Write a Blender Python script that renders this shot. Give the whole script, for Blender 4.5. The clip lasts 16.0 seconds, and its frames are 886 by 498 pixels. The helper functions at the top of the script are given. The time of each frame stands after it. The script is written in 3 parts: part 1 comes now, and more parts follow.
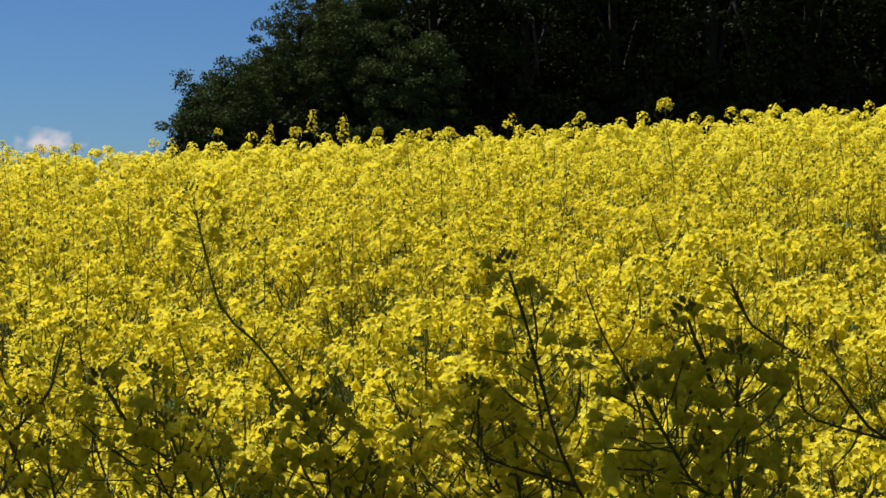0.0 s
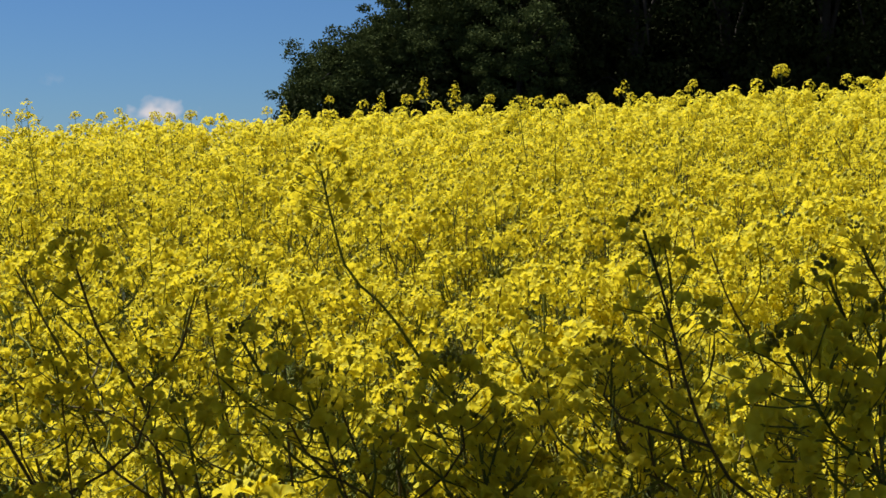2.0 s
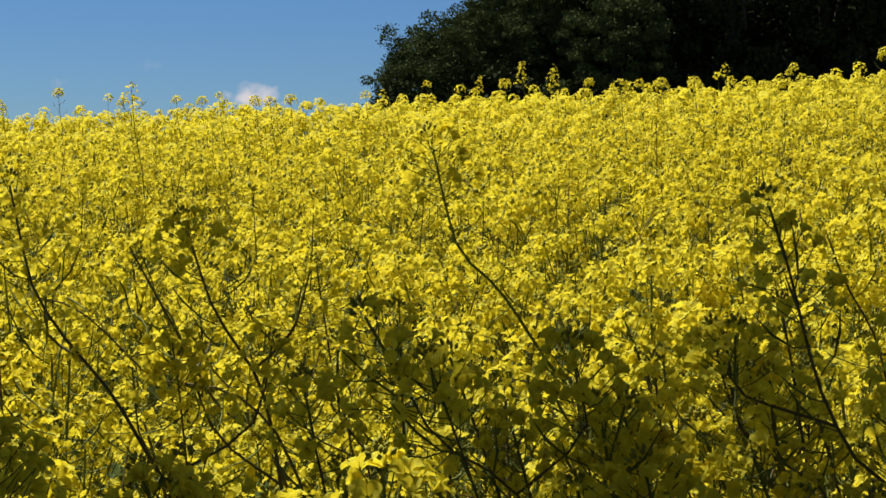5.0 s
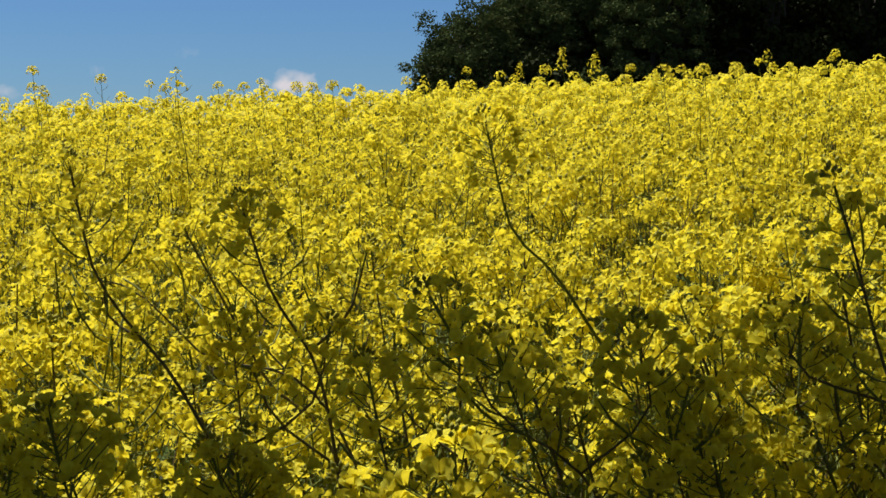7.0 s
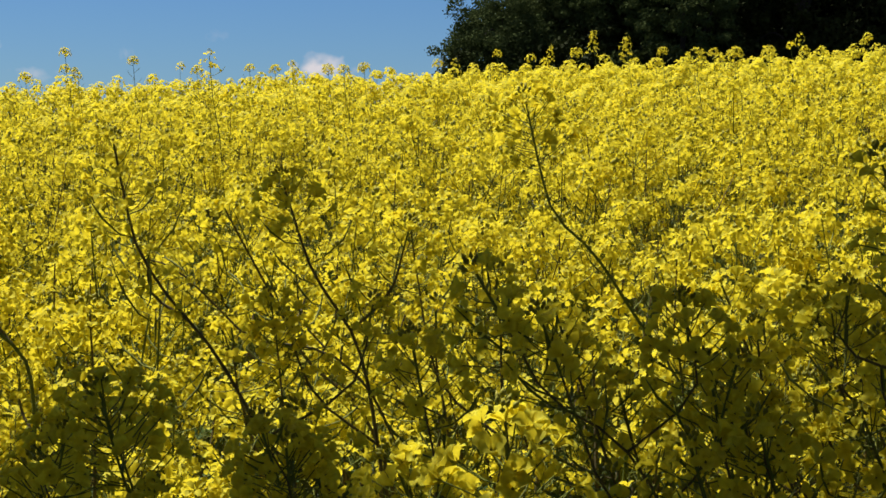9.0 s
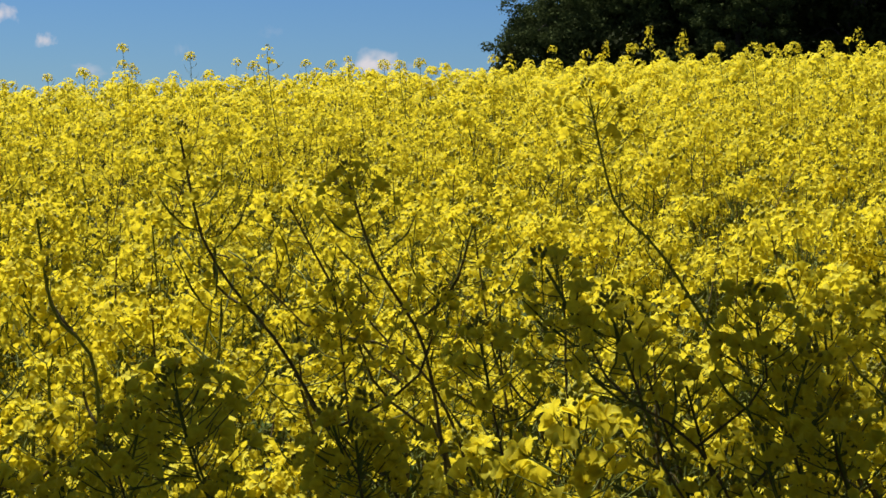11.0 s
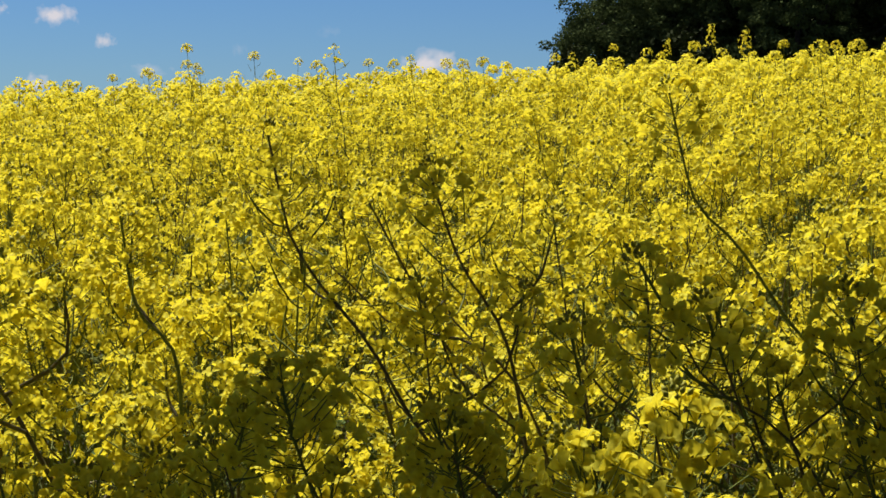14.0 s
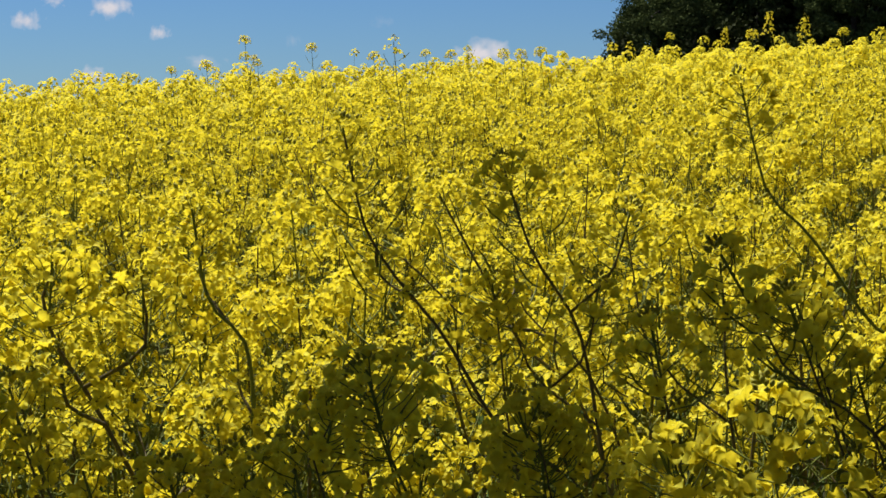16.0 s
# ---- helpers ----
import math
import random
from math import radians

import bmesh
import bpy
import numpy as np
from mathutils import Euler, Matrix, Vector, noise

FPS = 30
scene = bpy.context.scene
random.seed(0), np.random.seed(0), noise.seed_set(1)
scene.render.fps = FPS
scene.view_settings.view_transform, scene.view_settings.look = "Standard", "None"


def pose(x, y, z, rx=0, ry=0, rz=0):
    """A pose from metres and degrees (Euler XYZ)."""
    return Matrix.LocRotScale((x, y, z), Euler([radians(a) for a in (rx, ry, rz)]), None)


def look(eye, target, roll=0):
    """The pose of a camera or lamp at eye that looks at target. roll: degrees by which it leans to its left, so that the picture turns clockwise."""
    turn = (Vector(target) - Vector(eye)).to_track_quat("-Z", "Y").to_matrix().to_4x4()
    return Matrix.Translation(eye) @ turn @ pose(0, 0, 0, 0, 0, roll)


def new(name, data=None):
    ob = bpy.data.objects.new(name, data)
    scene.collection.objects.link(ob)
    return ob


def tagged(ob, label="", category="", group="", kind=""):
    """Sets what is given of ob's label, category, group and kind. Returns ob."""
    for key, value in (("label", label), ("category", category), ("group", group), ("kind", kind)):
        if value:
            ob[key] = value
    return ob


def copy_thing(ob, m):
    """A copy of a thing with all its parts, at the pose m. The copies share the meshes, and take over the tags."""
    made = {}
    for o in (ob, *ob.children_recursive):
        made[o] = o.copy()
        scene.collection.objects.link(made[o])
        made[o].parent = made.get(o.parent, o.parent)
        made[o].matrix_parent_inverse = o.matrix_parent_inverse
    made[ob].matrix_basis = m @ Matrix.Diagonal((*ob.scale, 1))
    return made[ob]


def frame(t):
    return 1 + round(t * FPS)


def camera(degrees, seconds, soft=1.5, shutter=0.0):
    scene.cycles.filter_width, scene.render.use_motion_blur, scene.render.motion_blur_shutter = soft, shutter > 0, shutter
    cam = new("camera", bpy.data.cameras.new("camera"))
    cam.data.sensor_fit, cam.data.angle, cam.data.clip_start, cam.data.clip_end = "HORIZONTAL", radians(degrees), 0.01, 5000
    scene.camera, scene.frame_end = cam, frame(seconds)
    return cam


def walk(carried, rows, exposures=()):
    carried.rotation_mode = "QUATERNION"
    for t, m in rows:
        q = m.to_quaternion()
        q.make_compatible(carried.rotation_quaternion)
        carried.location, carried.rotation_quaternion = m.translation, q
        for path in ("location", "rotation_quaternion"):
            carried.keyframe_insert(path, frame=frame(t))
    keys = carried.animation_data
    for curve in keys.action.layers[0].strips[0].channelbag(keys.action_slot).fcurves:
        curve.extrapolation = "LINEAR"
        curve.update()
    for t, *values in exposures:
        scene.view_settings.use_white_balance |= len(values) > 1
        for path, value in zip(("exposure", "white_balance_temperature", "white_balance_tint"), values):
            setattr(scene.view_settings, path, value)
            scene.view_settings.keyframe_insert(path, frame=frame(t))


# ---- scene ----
cam = camera(27.95, 16.0, soft=1.58)
# seconds, place, tilt, turn to the left, lean
ROWS = [
    (0.0, 0.0000, 0.0000, 1.6200, 89.00, 0.00, 0.00),
    (0.5, -0.0069, -0.0010, 1.6158, 88.85, 0.82, -0.22),
    (1.0, -0.0103, 0.0043, 1.6131, 88.43, 1.96, -0.34),
    (1.5, -0.0152, 0.0040, 1.6131, 88.12, 2.89, -0.04),
    (2.0, -0.0181, 0.0013, 1.6123, 88.00, 3.46, 0.13),
    (2.5, -0.0209, 0.0053, 1.6097, 87.91, 3.94, 0.09),
    (3.0, -0.0246, 0.0077, 1.6092, 87.78, 4.59, 0.07),
    (3.5, -0.0291, 0.0070, 1.6088, 87.71, 5.28, 0.16),
    (4.0, -0.0314, 0.0090, 1.6076, 87.66, 5.79, 0.22),
    (6.5, -0.0510, 0.0058, 1.6013, 87.24, 7.34, 0.17),
    (7.0, -0.0553, 0.0059, 1.5998, 87.11, 7.68, 0.23),
    (7.5, -0.0570, 0.0072, 1.5980, 86.91, 8.00, 0.16),
    (8.0, -0.0593, 0.0079, 1.5978, 86.70, 8.18, 0.16),
    (8.5, -0.0643, 0.0052, 1.5976, 86.60, 8.30, 0.25),
    (9.0, -0.0675, 0.0039, 1.5957, 86.58, 8.58, 0.39),
    (9.5, -0.0705, 0.0091, 1.5949, 86.53, 9.02, 0.40),
    (12.0, -0.0854, -0.0014, 1.5934, 86.47, 10.91, 0.40),
    (12.5, -0.0904, -0.0042, 1.5937, 86.51, 11.18, 0.33),
    (13.0, -0.0920, -0.0109, 1.5938, 86.48, 11.60, 0.30),
    (13.5, -0.0936, -0.0124, 1.5932, 86.43, 11.93, 0.29),
    (14.0, -0.0993, -0.0110, 1.5919, 86.40, 12.14, 0.28),
    (14.5, -0.1004, -0.0114, 1.5930, 86.37, 12.48, 0.23),
    (15.0, -0.1066, -0.0127, 1.5915, 86.38, 12.85, 0.23),
    (15.5, -0.1116, -0.0164, 1.5920, 86.27, 13.29, 0.13),
    (16.0, -0.1164, -0.0166, 1.5939, 86.07, 13.88, -0.04),
]
walk(cam, [(t, pose(x, y, z, rx, 0, rz) @ pose(0, 0, 0, 0, 0, lean)) for t, x, y, z, rx, rz, lean in ROWS],
     exposures=[(0.0, 0.55), (16.0, 0.67)])

# ---- daylight ----
SUN_TURN, SUN_HIGH = 52.0, 58.0   # degrees to the left of +y, and above the horizon
world = bpy.data.worlds.new("sky")
scene.world = world
world.use_nodes = True
wn = world.node_tree
sky = wn.nodes.new("ShaderNodeTexSky")
sky.sky_type = "NISHITA"
sky.sun_disc = False
sky.sun_elevation = radians(SUN_HIGH)
sky.sun_rotation = radians(-SUN_TURN)
sky.altitude = 800
sky.air_density, sky.dust_density, sky.ozone_density = 1.0, 0.1, 3.0
back = wn.nodes["Background"]
back.inputs["Strength"].default_value = 0.057
deep = wn.nodes.new("ShaderNodeMix")   # clear, deep blue air
deep.data_type, deep.blend_type = "RGBA", "MULTIPLY"
deep.inputs["Factor"].default_value = 1.0
deep.inputs["B"].default_value = (0.342, 0.535, 0.82, 1)
wn.links.new(sky.outputs["Color"], deep.inputs["A"])
# fair-weather clouds added above the low strip in view, to warm the shade
way, up, puffs, amount, high_up, cover, over = (wn.nodes.new(k) for k in ("ShaderNodeTexCoord", "ShaderNodeSeparateXYZ", "ShaderNodeTexNoise", "ShaderNodeMapRange", "ShaderNodeMapRange", "ShaderNodeMath", "ShaderNodeMix"))
wn.links.new(way.outputs["Generated"], up.inputs[0])
wn.links.new(way.outputs["Generated"], puffs.inputs["Vector"])
puffs.inputs["Scale"].default_value, puffs.inputs["Detail"].default_value = 2.6, 6.0
amount.inputs["From Min"].default_value, amount.inputs["From Max"].default_value = 0.44, 0.60
wn.links.new(puffs.outputs["Fac"], amount.inputs["Value"])
high_up.inputs["From Min"].default_value, high_up.inputs["From Max"].default_value = 0.22, 0.42
wn.links.new(up.outputs["Z"], high_up.inputs["Value"])
cover.operation = "MULTIPLY"
wn.links.new(amount.outputs["Result"], cover.inputs[0])
wn.links.new(high_up.outputs["Result"], cover.inputs[1])
over.data_type = "RGBA"
wn.links.new(cover.outputs[0], over.inputs["Factor"])
wn.links.new(deep.outputs["Result"], over.inputs["A"])
over.inputs["B"].default_value = (3.7, 3.35, 3.05, 1)
wn.links.new(over.outputs["Result"], back.inputs["Color"])
sun = new("sun", bpy.data.lights.new("sun", "SUN"))
sun.data.energy, sun.data.angle, sun.data.color = 5.0, radians(0.53), (1.0, 0.965, 0.88)
to_sun = Vector((-math.sin(radians(SUN_TURN)) * math.cos(radians(SUN_HIGH)), math.cos(radians(SUN_TURN)) * math.cos(radians(SUN_HIGH)), math.sin(radians(SUN_HIGH))))
sun.matrix_world = look(to_sun * 50, (0, 0, 0))

# ---- materials ----


def leafy(name, low, high, rough=0.5, through_light=0.3, scale=60.0, bump=0.2, spec=0.3, deep=(1, 1, 1), patch=1.7):
    """A thin plant surface: colour between low and high by grain and from piece to piece, some light passing through, tinted by deep on its way."""
    m = bpy.data.materials.new(name)
    m.use_nodes = True
    n, l = m.node_tree.nodes, m.node_tree.links
    p = n["Principled BSDF"]
    p.inputs["Roughness"].default_value = rough
    p.inputs["Specular IOR Level"].default_value = spec
    geo, grain, big = n.new("ShaderNodeNewGeometry"), n.new("ShaderNodeTexNoise"), n.new("ShaderNodeTexNoise")
    where = n.new("ShaderNodeTexCoord")
    l.new(where.outputs["Object"], grain.inputs["Vector"])
    l.new(geo.outputs["Position"], big.inputs["Vector"])
    grain.inputs["Scale"].default_value, big.inputs["Scale"].default_value = scale, patch
    add, mul, mix = n.new("ShaderNodeMath"), n.new("ShaderNodeMath"), n.new("ShaderNodeMix")
    add.operation, mul.operation = "ADD", "MULTIPLY_ADD"
    l.new(geo.outputs["Random Per Island"], mul.inputs[0])
    mul.inputs[1].default_value = 0.30
    l.new(grain.outputs["Fac"], mul.inputs[2])
    l.new(mul.outputs[0], add.inputs[0])
    sub = n.new("ShaderNodeMath")
    sub.operation = "MULTIPLY_ADD"
    l.new(big.outputs["Fac"], sub.inputs[0])
    sub.inputs[1].default_value, sub.inputs[2].default_value = 0.8, -0.5
    l.new(sub.outputs[0], add.inputs[1])
    mix.data_type = "RGBA"
    l.new(add.outputs[0], mix.inputs["Factor"])
    mix.inputs["A"].default_value, mix.inputs["B"].default_value = (*low, 1), (*high, 1)
    l.new(mix.outputs["Result"], p.inputs["Base Color"])
    if bump:
        b = n.new("ShaderNodeBump")
        b.inputs["Strength"].default_value, b.inputs["Distance"].default_value = bump, 0.002
        l.new(grain.outputs["Fac"], b.inputs["Height"])
        l.new(b.outputs["Normal"], p.inputs["Normal"])
    if through_light:
        t, s = n.new("ShaderNodeBsdfTranslucent"), n.new("ShaderNodeMixShader")
        richer = n.new("ShaderNodeMix")
        richer.data_type, richer.blend_type = "RGBA", "MULTIPLY"
        richer.inputs["Factor"].default_value = 1.0
        richer.inputs["B"].default_value = (*deep, 1)
        l.new(mix.outputs["Result"], richer.inputs["A"])
        l.new(richer.outputs["Result"], t.inputs["Color"])
        s.inputs["Fac"].default_value = through_light
        l.new(p.outputs[0], s.inputs[1])
        l.new(t.outputs[0], s.inputs[2])
        l.new(s.outputs[0], n["Material Output"].inputs["Surface"])
    return m


PETAL = leafy("petal", (0.63, 0.535, 0.030), (0.90, 0.84, 0.082), 0.65, 0.48, 200.0, 0.25, 0.06, (1.0, 0.905, 0.56), 16.0)
STEM = leafy("stem", (0.065, 0.048, 0.020), (0.165, 0.135, 0.058), 0.6, 0.0, 45.0, 0.3, 0.1)
BUD = leafy("bud", (0.20, 0.19, 0.025), (0.42, 0.39, 0.05), 0.6, 0.15, 90.0, 0.1, 0.1)
LEAF = leafy("crop_leaf", (0.045, 0.085, 0.018), (0.10, 0.155, 0.040), 0.7, 0.2, 30.0, 0.3, 0.1)
POD = leafy("pod", (0.085, 0.105, 0.016), (0.19, 0.21, 0.042), 0.6, 0.0, 45.0, 0.1, 0.08)
CROP = [PETAL, STEM, BUD, LEAF, POD]
# forest leaves darkened, the backlit side's shade put into their colour
SHADED_LEAF = leafy("shaded_leaf", (0.016, 0.024, 0.006), (0.038, 0.046, 0.012), 0.8, 0.06, 6.0, 0.0, 0.08)
BARK = leafy("bark", (0.022, 0.018, 0.014), (0.05, 0.042, 0.033), 0.85, 0.0, 9.0, 0.8, 0.2)
# forest leaves lightened, to paint sunlight on some crowns
SUNLIT_LEAF = leafy("sunlit_leaf", (0.038, 0.054, 0.018), (0.084, 0.106, 0.036), 0.9, 0.12, 6.0, 0.0, 0.02)
# leaves of the unseen added trees, tinted to warm the shade beneath
UNSEEN_LEAF = leafy("unseen_leaf", (0.085, 0.070, 0.01), (0.17, 0.14, 0.02), 0.7, 0.14, 20.0, 0.0, 0.1)
SOIL = leafy("soil", (0.022, 0.026, 0.010), (0.045, 0.055, 0.02), 0.9, 0.0, 4.0, 0.6, 0.2)

# ---- arrays of triangles: points, triangles, material numbers ----
rng = np.random.default_rng(7)


def joined(pieces):
    v, t, m, k = [], [], [], 0
    for a, b, c in pieces:
        v.append(a), t.append(b + k), m.append(c)
        k += len(a)
    return np.concatenate(v), np.concatenate(t), np.concatenate(m)


def solid(name, arrays, materials, smooth=True):
    v, t, m = arrays
    me = bpy.data.meshes.new(name)
    me.vertices.add(len(v)), me.loops.add(3 * len(t)), me.polygons.add(len(t))
    me.vertices.foreach_set("co", np.ascontiguousarray(v, np.float32).ravel())
    me.loops.foreach_set("vertex_index", np.ascontiguousarray(t, np.int32).ravel())
    me.polygons.foreach_set("loop_start", np.arange(0, 3 * len(t), 3, dtype=np.int32))
    for mat in materials:
        me.materials.append(mat)
    me.polygons.foreach_set("material_index", np.ascontiguousarray(m, np.int32))
    me.polygons.foreach_set("use_smooth", np.full(len(t), smooth))
    me.update(calc_edges=True)
    return me


def part(name, mesh, parent, label=""):
    ob = new(name, mesh)
    ob.parent = parent
    return tagged(ob, label)


def moved(arrays, m, at=(0, 0, 0), size=1.0):
    v, t, k = arrays
    return (v * size) @ np.asarray(m).T + np.asarray(at), t, k


def spread(arrays, turns, places, sizes):
    """The same piece many times over, turned by the 3 x 3 matrices, set at the places."""
    v, t, k = arrays
    n = len(places)
    out = np.einsum("nij,vj->nvi", turns * sizes[:, None, None], v) + places[:, None, :]
    return out.reshape(-1, 3), (t[None] + (np.arange(n) * len(v))[:, None, None]).reshape(-1, 3), np.tile(k, n)


def frame_to(d, spin=0.0):
    """A turn that takes z to the direction d."""
    d = Vector(d).normalized()
    return np.array(d.to_track_quat("Z", "Y").to_matrix() @ Matrix.Rotation(spin, 3, "Z"))


def tube(points, radii, sides=4, mat=1):
    p = np.asarray(points, float)
    n = len(p)
    d = np.gradient(p, axis=0)
    d /= np.linalg.norm(d, axis=1)[:, None] + 1e-9
    side = np.cross(d, (0.31, 0.87, 0.2))
    side /= np.linalg.norm(side, axis=1)[:, None]
    up = np.cross(side, d)
    a = np.arange(sides) * 2 * np.pi / sides
    r = np.broadcast_to(np.asarray(radii, float), (n,))
    v = p[:, None] + r[:, None, None] * (np.cos(a)[None, :, None] * side[:, None] + np.sin(a)[None, :, None] * up[:, None])
    t = []
    for i in range(n - 1):
        for j in range(sides):
            k = (j + 1) % sides
            t += [(i * sides + j, i * sides + k, (i + 1) * sides + j), (i * sides + k, (i + 1) * sides + k, (i + 1) * sides + j)]
    return v.reshape(-1, 3), np.array(t), np.full(len(t), mat)


def bead(length, width, mat=2):
    v = np.array([(0, 0, 0), (width, 0, length * .45), (0, width, length * .45), (-width, 0, length * .45), (0, -width, length * .45), (0, 0, length)])
    t = np.array([(0, 2, 1), (0, 3, 2), (0, 4, 3), (0, 1, 4), (5, 1, 2), (5, 2, 3), (5, 3, 4), (5, 4, 1)])
    return v, t, np.full(8, mat)


def petal(detail):
    """One petal 12 mm long from the middle of the flower, along x, rounded, cupped and crinkled; z is the flower's face."""
    if detail == 2:
        rows = ((0.0005, 0.0006, 0.0), (0.0040, 0.0024, 0.0020), (0.0075, 0.0046, 0.0031), (0.0108, 0.0046, 0.0028), (0.0130, 0.0023, 0.0012))
        v = np.array([(x - (0.0014 if i == 4 else 0.0) * (1 - s * s) * .4 - 0.0008 * s * s, s * w, z + 0.0026 * s * s * w / 0.005 + 0.0008 * math.sin(4.1 * s + 2.3 * i)) for i, (x, w, z) in enumerate(rows) for s in (-1, -.4, .4, 1)])
        t = []
        for i in range(4):
            for j in range(3):
                a = i * 4 + j
                t += [(a, a + 4, a + 5), (a, a + 5, a + 1)]
    elif detail == 1:
        v = np.array([(0.0005, 0, 0), (0.0062, -0.0042, 0.0034), (0.0062, 0, 0.0016), (0.0062, 0.0042, 0.0034), (0.0112, -0.0036, 0.0022), (0.0112, 0.0036, 0.0026), (0.0126, 0, 0.0008)])
        t = [(0, 1, 2), (0, 2, 3), (1, 4, 2), (2, 5, 3), (2, 4, 6), (2, 6, 5)]
    else:
        v = np.array([(0.0003, 0, 0), (0.0085, -0.0056, 0.0034), (0.0125, 0, 0.0012), (0.0085, 0.0056, 0.0030)])
        t = [(0, 1, 2), (0, 2, 3)]
    return v, np.array(t), np.zeros(len(t), int)


def flower(detail, seed, plain=False):
    r = np.random.default_rng(seed)
    out = []
    for i in range(4):
        a = i * np.pi / 2 + r.normal(0, 0.18)
        lift = r.normal(0.45 if detail == 2 else 0.3, 0.25)
        twist = r.normal(0, 0.18)
        m = Matrix.Rotation(a, 3, "Z") @ Matrix.Rotation(-lift, 3, "Y") @ Matrix.Rotation(twist, 3, "X")
        out.append(moved(petal(detail), np.array(m), (0, 0, 0), r.uniform(0.85, 1.12)))
    if detail and not plain:
        out.append(moved(bead(0.006, 0.0011), np.eye(3), (0, 0, 0)))
    return joined(out)


def head_plan(r, count, size, length=0.044, rise=0.50, slim=1.0):
    """Where the flowers of a raceme sit: foot and end of each stalk, its way, the flower's turn and size."""
    for i in range(count):
        f = i / (count - 1)
        a = i * 2.39996 + r.normal(0, 0.35)
        reach = (0.024 * (1 - f) + 0.014 + r.normal(0, 0.006)) * slim
        d = Vector((math.cos(a), math.sin(a), rise + 0.35 * f + r.normal(0, 0.38))).normalized()
        foot = Vector((0, 0, -length + (length - .002) * f))
        face = Vector((d.x, d.y, d.z + r.normal(0.15, 0.45)))
        yield foot, foot + d * reach, d, frame_to(face, r.uniform(0, 6.3)), r.uniform(0.72, 1.0) * size


def dome_plan(r, count, size, wide=0.028, high=0.032, open_top=0.3, lower=0.010):
    """The same for a full, rounded head: the flowers look outwards all over a dome round the buds."""
    for i in range(count):
        f = (i + .5) / count
        a = i * 2.39996 + r.normal(0, 0.22)
        tilt = open_top + (1.85 - open_top) * (1 - f) ** .8 + r.normal(0, .10)
        out = Vector((math.cos(a), math.sin(a), 0))
        d = out * math.sin(tilt) + Vector((0, 0, math.cos(tilt)))
        k = r.uniform(.86, 1.12)
        end = out * (wide * k * math.sin(min(tilt, 1.57))) + Vector((0, 0, high * k * math.cos(tilt) - lower))
        foot = Vector((0, 0, end.z - .016))
        face = d + Vector((r.normal(0, .22), r.normal(0, .22), .25 + r.normal(0, .2)))
        yield foot, end, d, frame_to(face, r.uniform(0, 6.3)), r.uniform(0.78, 1.0) * size


def bud_cluster(buds, big, high=0.0):
    out = []
    for i in range(buds):
        a, q = i * 2.39996, ((i + .3) / buds) ** .5
        d = (math.cos(a) * q, math.sin(a) * q, 0.9)
        out.append(moved(bead(0.0070 * big, 0.0021 * big), frame_to(d), (d[0] * .0058, d[1] * .0058, high + 0.007 + 0.008 * (1 - q))))
    return joined(out)


def flower_head(detail, seed, count=17, dome=True, stalks=True):
    """A flower head round the top end of its stalk at z = 0: a dome, or a longer and looser raceme."""
    r = np.random.default_rng(seed)
    out = []
    kinds = [flower(detail, seed * 10 + i, True) for i in range(4)]
    plan = dome_plan(r, count, .97, r.uniform(.022, .031), r.uniform(.024, .034)) if dome else head_plan(r, count, .95, r.uniform(.05, .085), .35, .9)
    for i, (foot, end, d, turn, size) in enumerate(plan):
        out.append(moved(kinds[i % 4], turn, end, size))
        if stalks and i % 2:
            out.append(tube([foot, end], 0.0008, 3, 4))
    return joined(out)


def pods(seed, count, length=0.11, start=0.055, sides=3):
    """Young thin pods standing off the stalk below the flowers."""
    r = np.random.default_rng(seed)
    out = []
    for i in range(count):
        a = i * 2.39996 + r.normal(0, .4)
        z = -start - length * i / count
        d = Vector((math.cos(a), math.sin(a), r.uniform(0.1, 0.7))).normalized()
        foot = Vector((0, 0, z))
        bend = foot + d * r.uniform(0.014, 0.026)
        rise = (d + Vector((0, 0, r.uniform(.2, .7)))).normalized()
        mid = bend + rise * r.uniform(0.014, 0.030)
        out.append(tube([foot, bend, mid, mid + (rise + Vector((0, 0, .5))).normalized() * r.uniform(0.012, 0.03)], [0.0006, 0.0008, 0.0012, 0.0003], sides, 4))
    return joined(out)


def crop_leaf(seed):
    r = np.random.default_rng(seed)
    v, t = [], []
    for i, (x, w) in enumerate(((0, .004), (.03, .013), (.065, .016), (.10, .010), (.13, .001))):
        z = 0.05 * x - 3.2 * x * x + r.normal(0, .002)
        v += [(x, -w, z + .004), (x, 0, z), (x, w, z + .004)]
    for i in range(4):
        for j in range(2):
            a = i * 3 + j
            t += [(a, a + 3, a + 4), (a, a + 4, a + 1)]
    return np.array(v), np.array(t), np.full(len(t), 3)


FLOWERS = [solid("flower", flower(2, 200 + i), CROP) for i in range(8)]
FINE_PLANS = [list(head_plan(np.random.default_rng(40 + i), (16, 14, 18)[i], .88, (.07, .055, .09)[i])) for i in range(3)]
FINE_PLANS += [list(dome_plan(np.random.default_rng(43 + i), (21, 18, 23)[i], .92, .029, .042, .4, .026)) for i in range(3)]
FINE_PLANS += [list(dome_plan(np.random.default_rng(140 + i), 28, .90, .032, .046, .3, .030)) for i in range(3)]   # full, rounded heads
FINE_STALKS = [solid("flower_head", joined([tube([(0, 0, -.03), (0, 0, 0.006)], .0010, 5, 4)] + [tube([f, f.lerp(e, .5) + Vector((0, 0, -.002)), e], .00048, 3, 4) for f, e, *_ in plan]), CROP) for plan in FINE_PLANS]
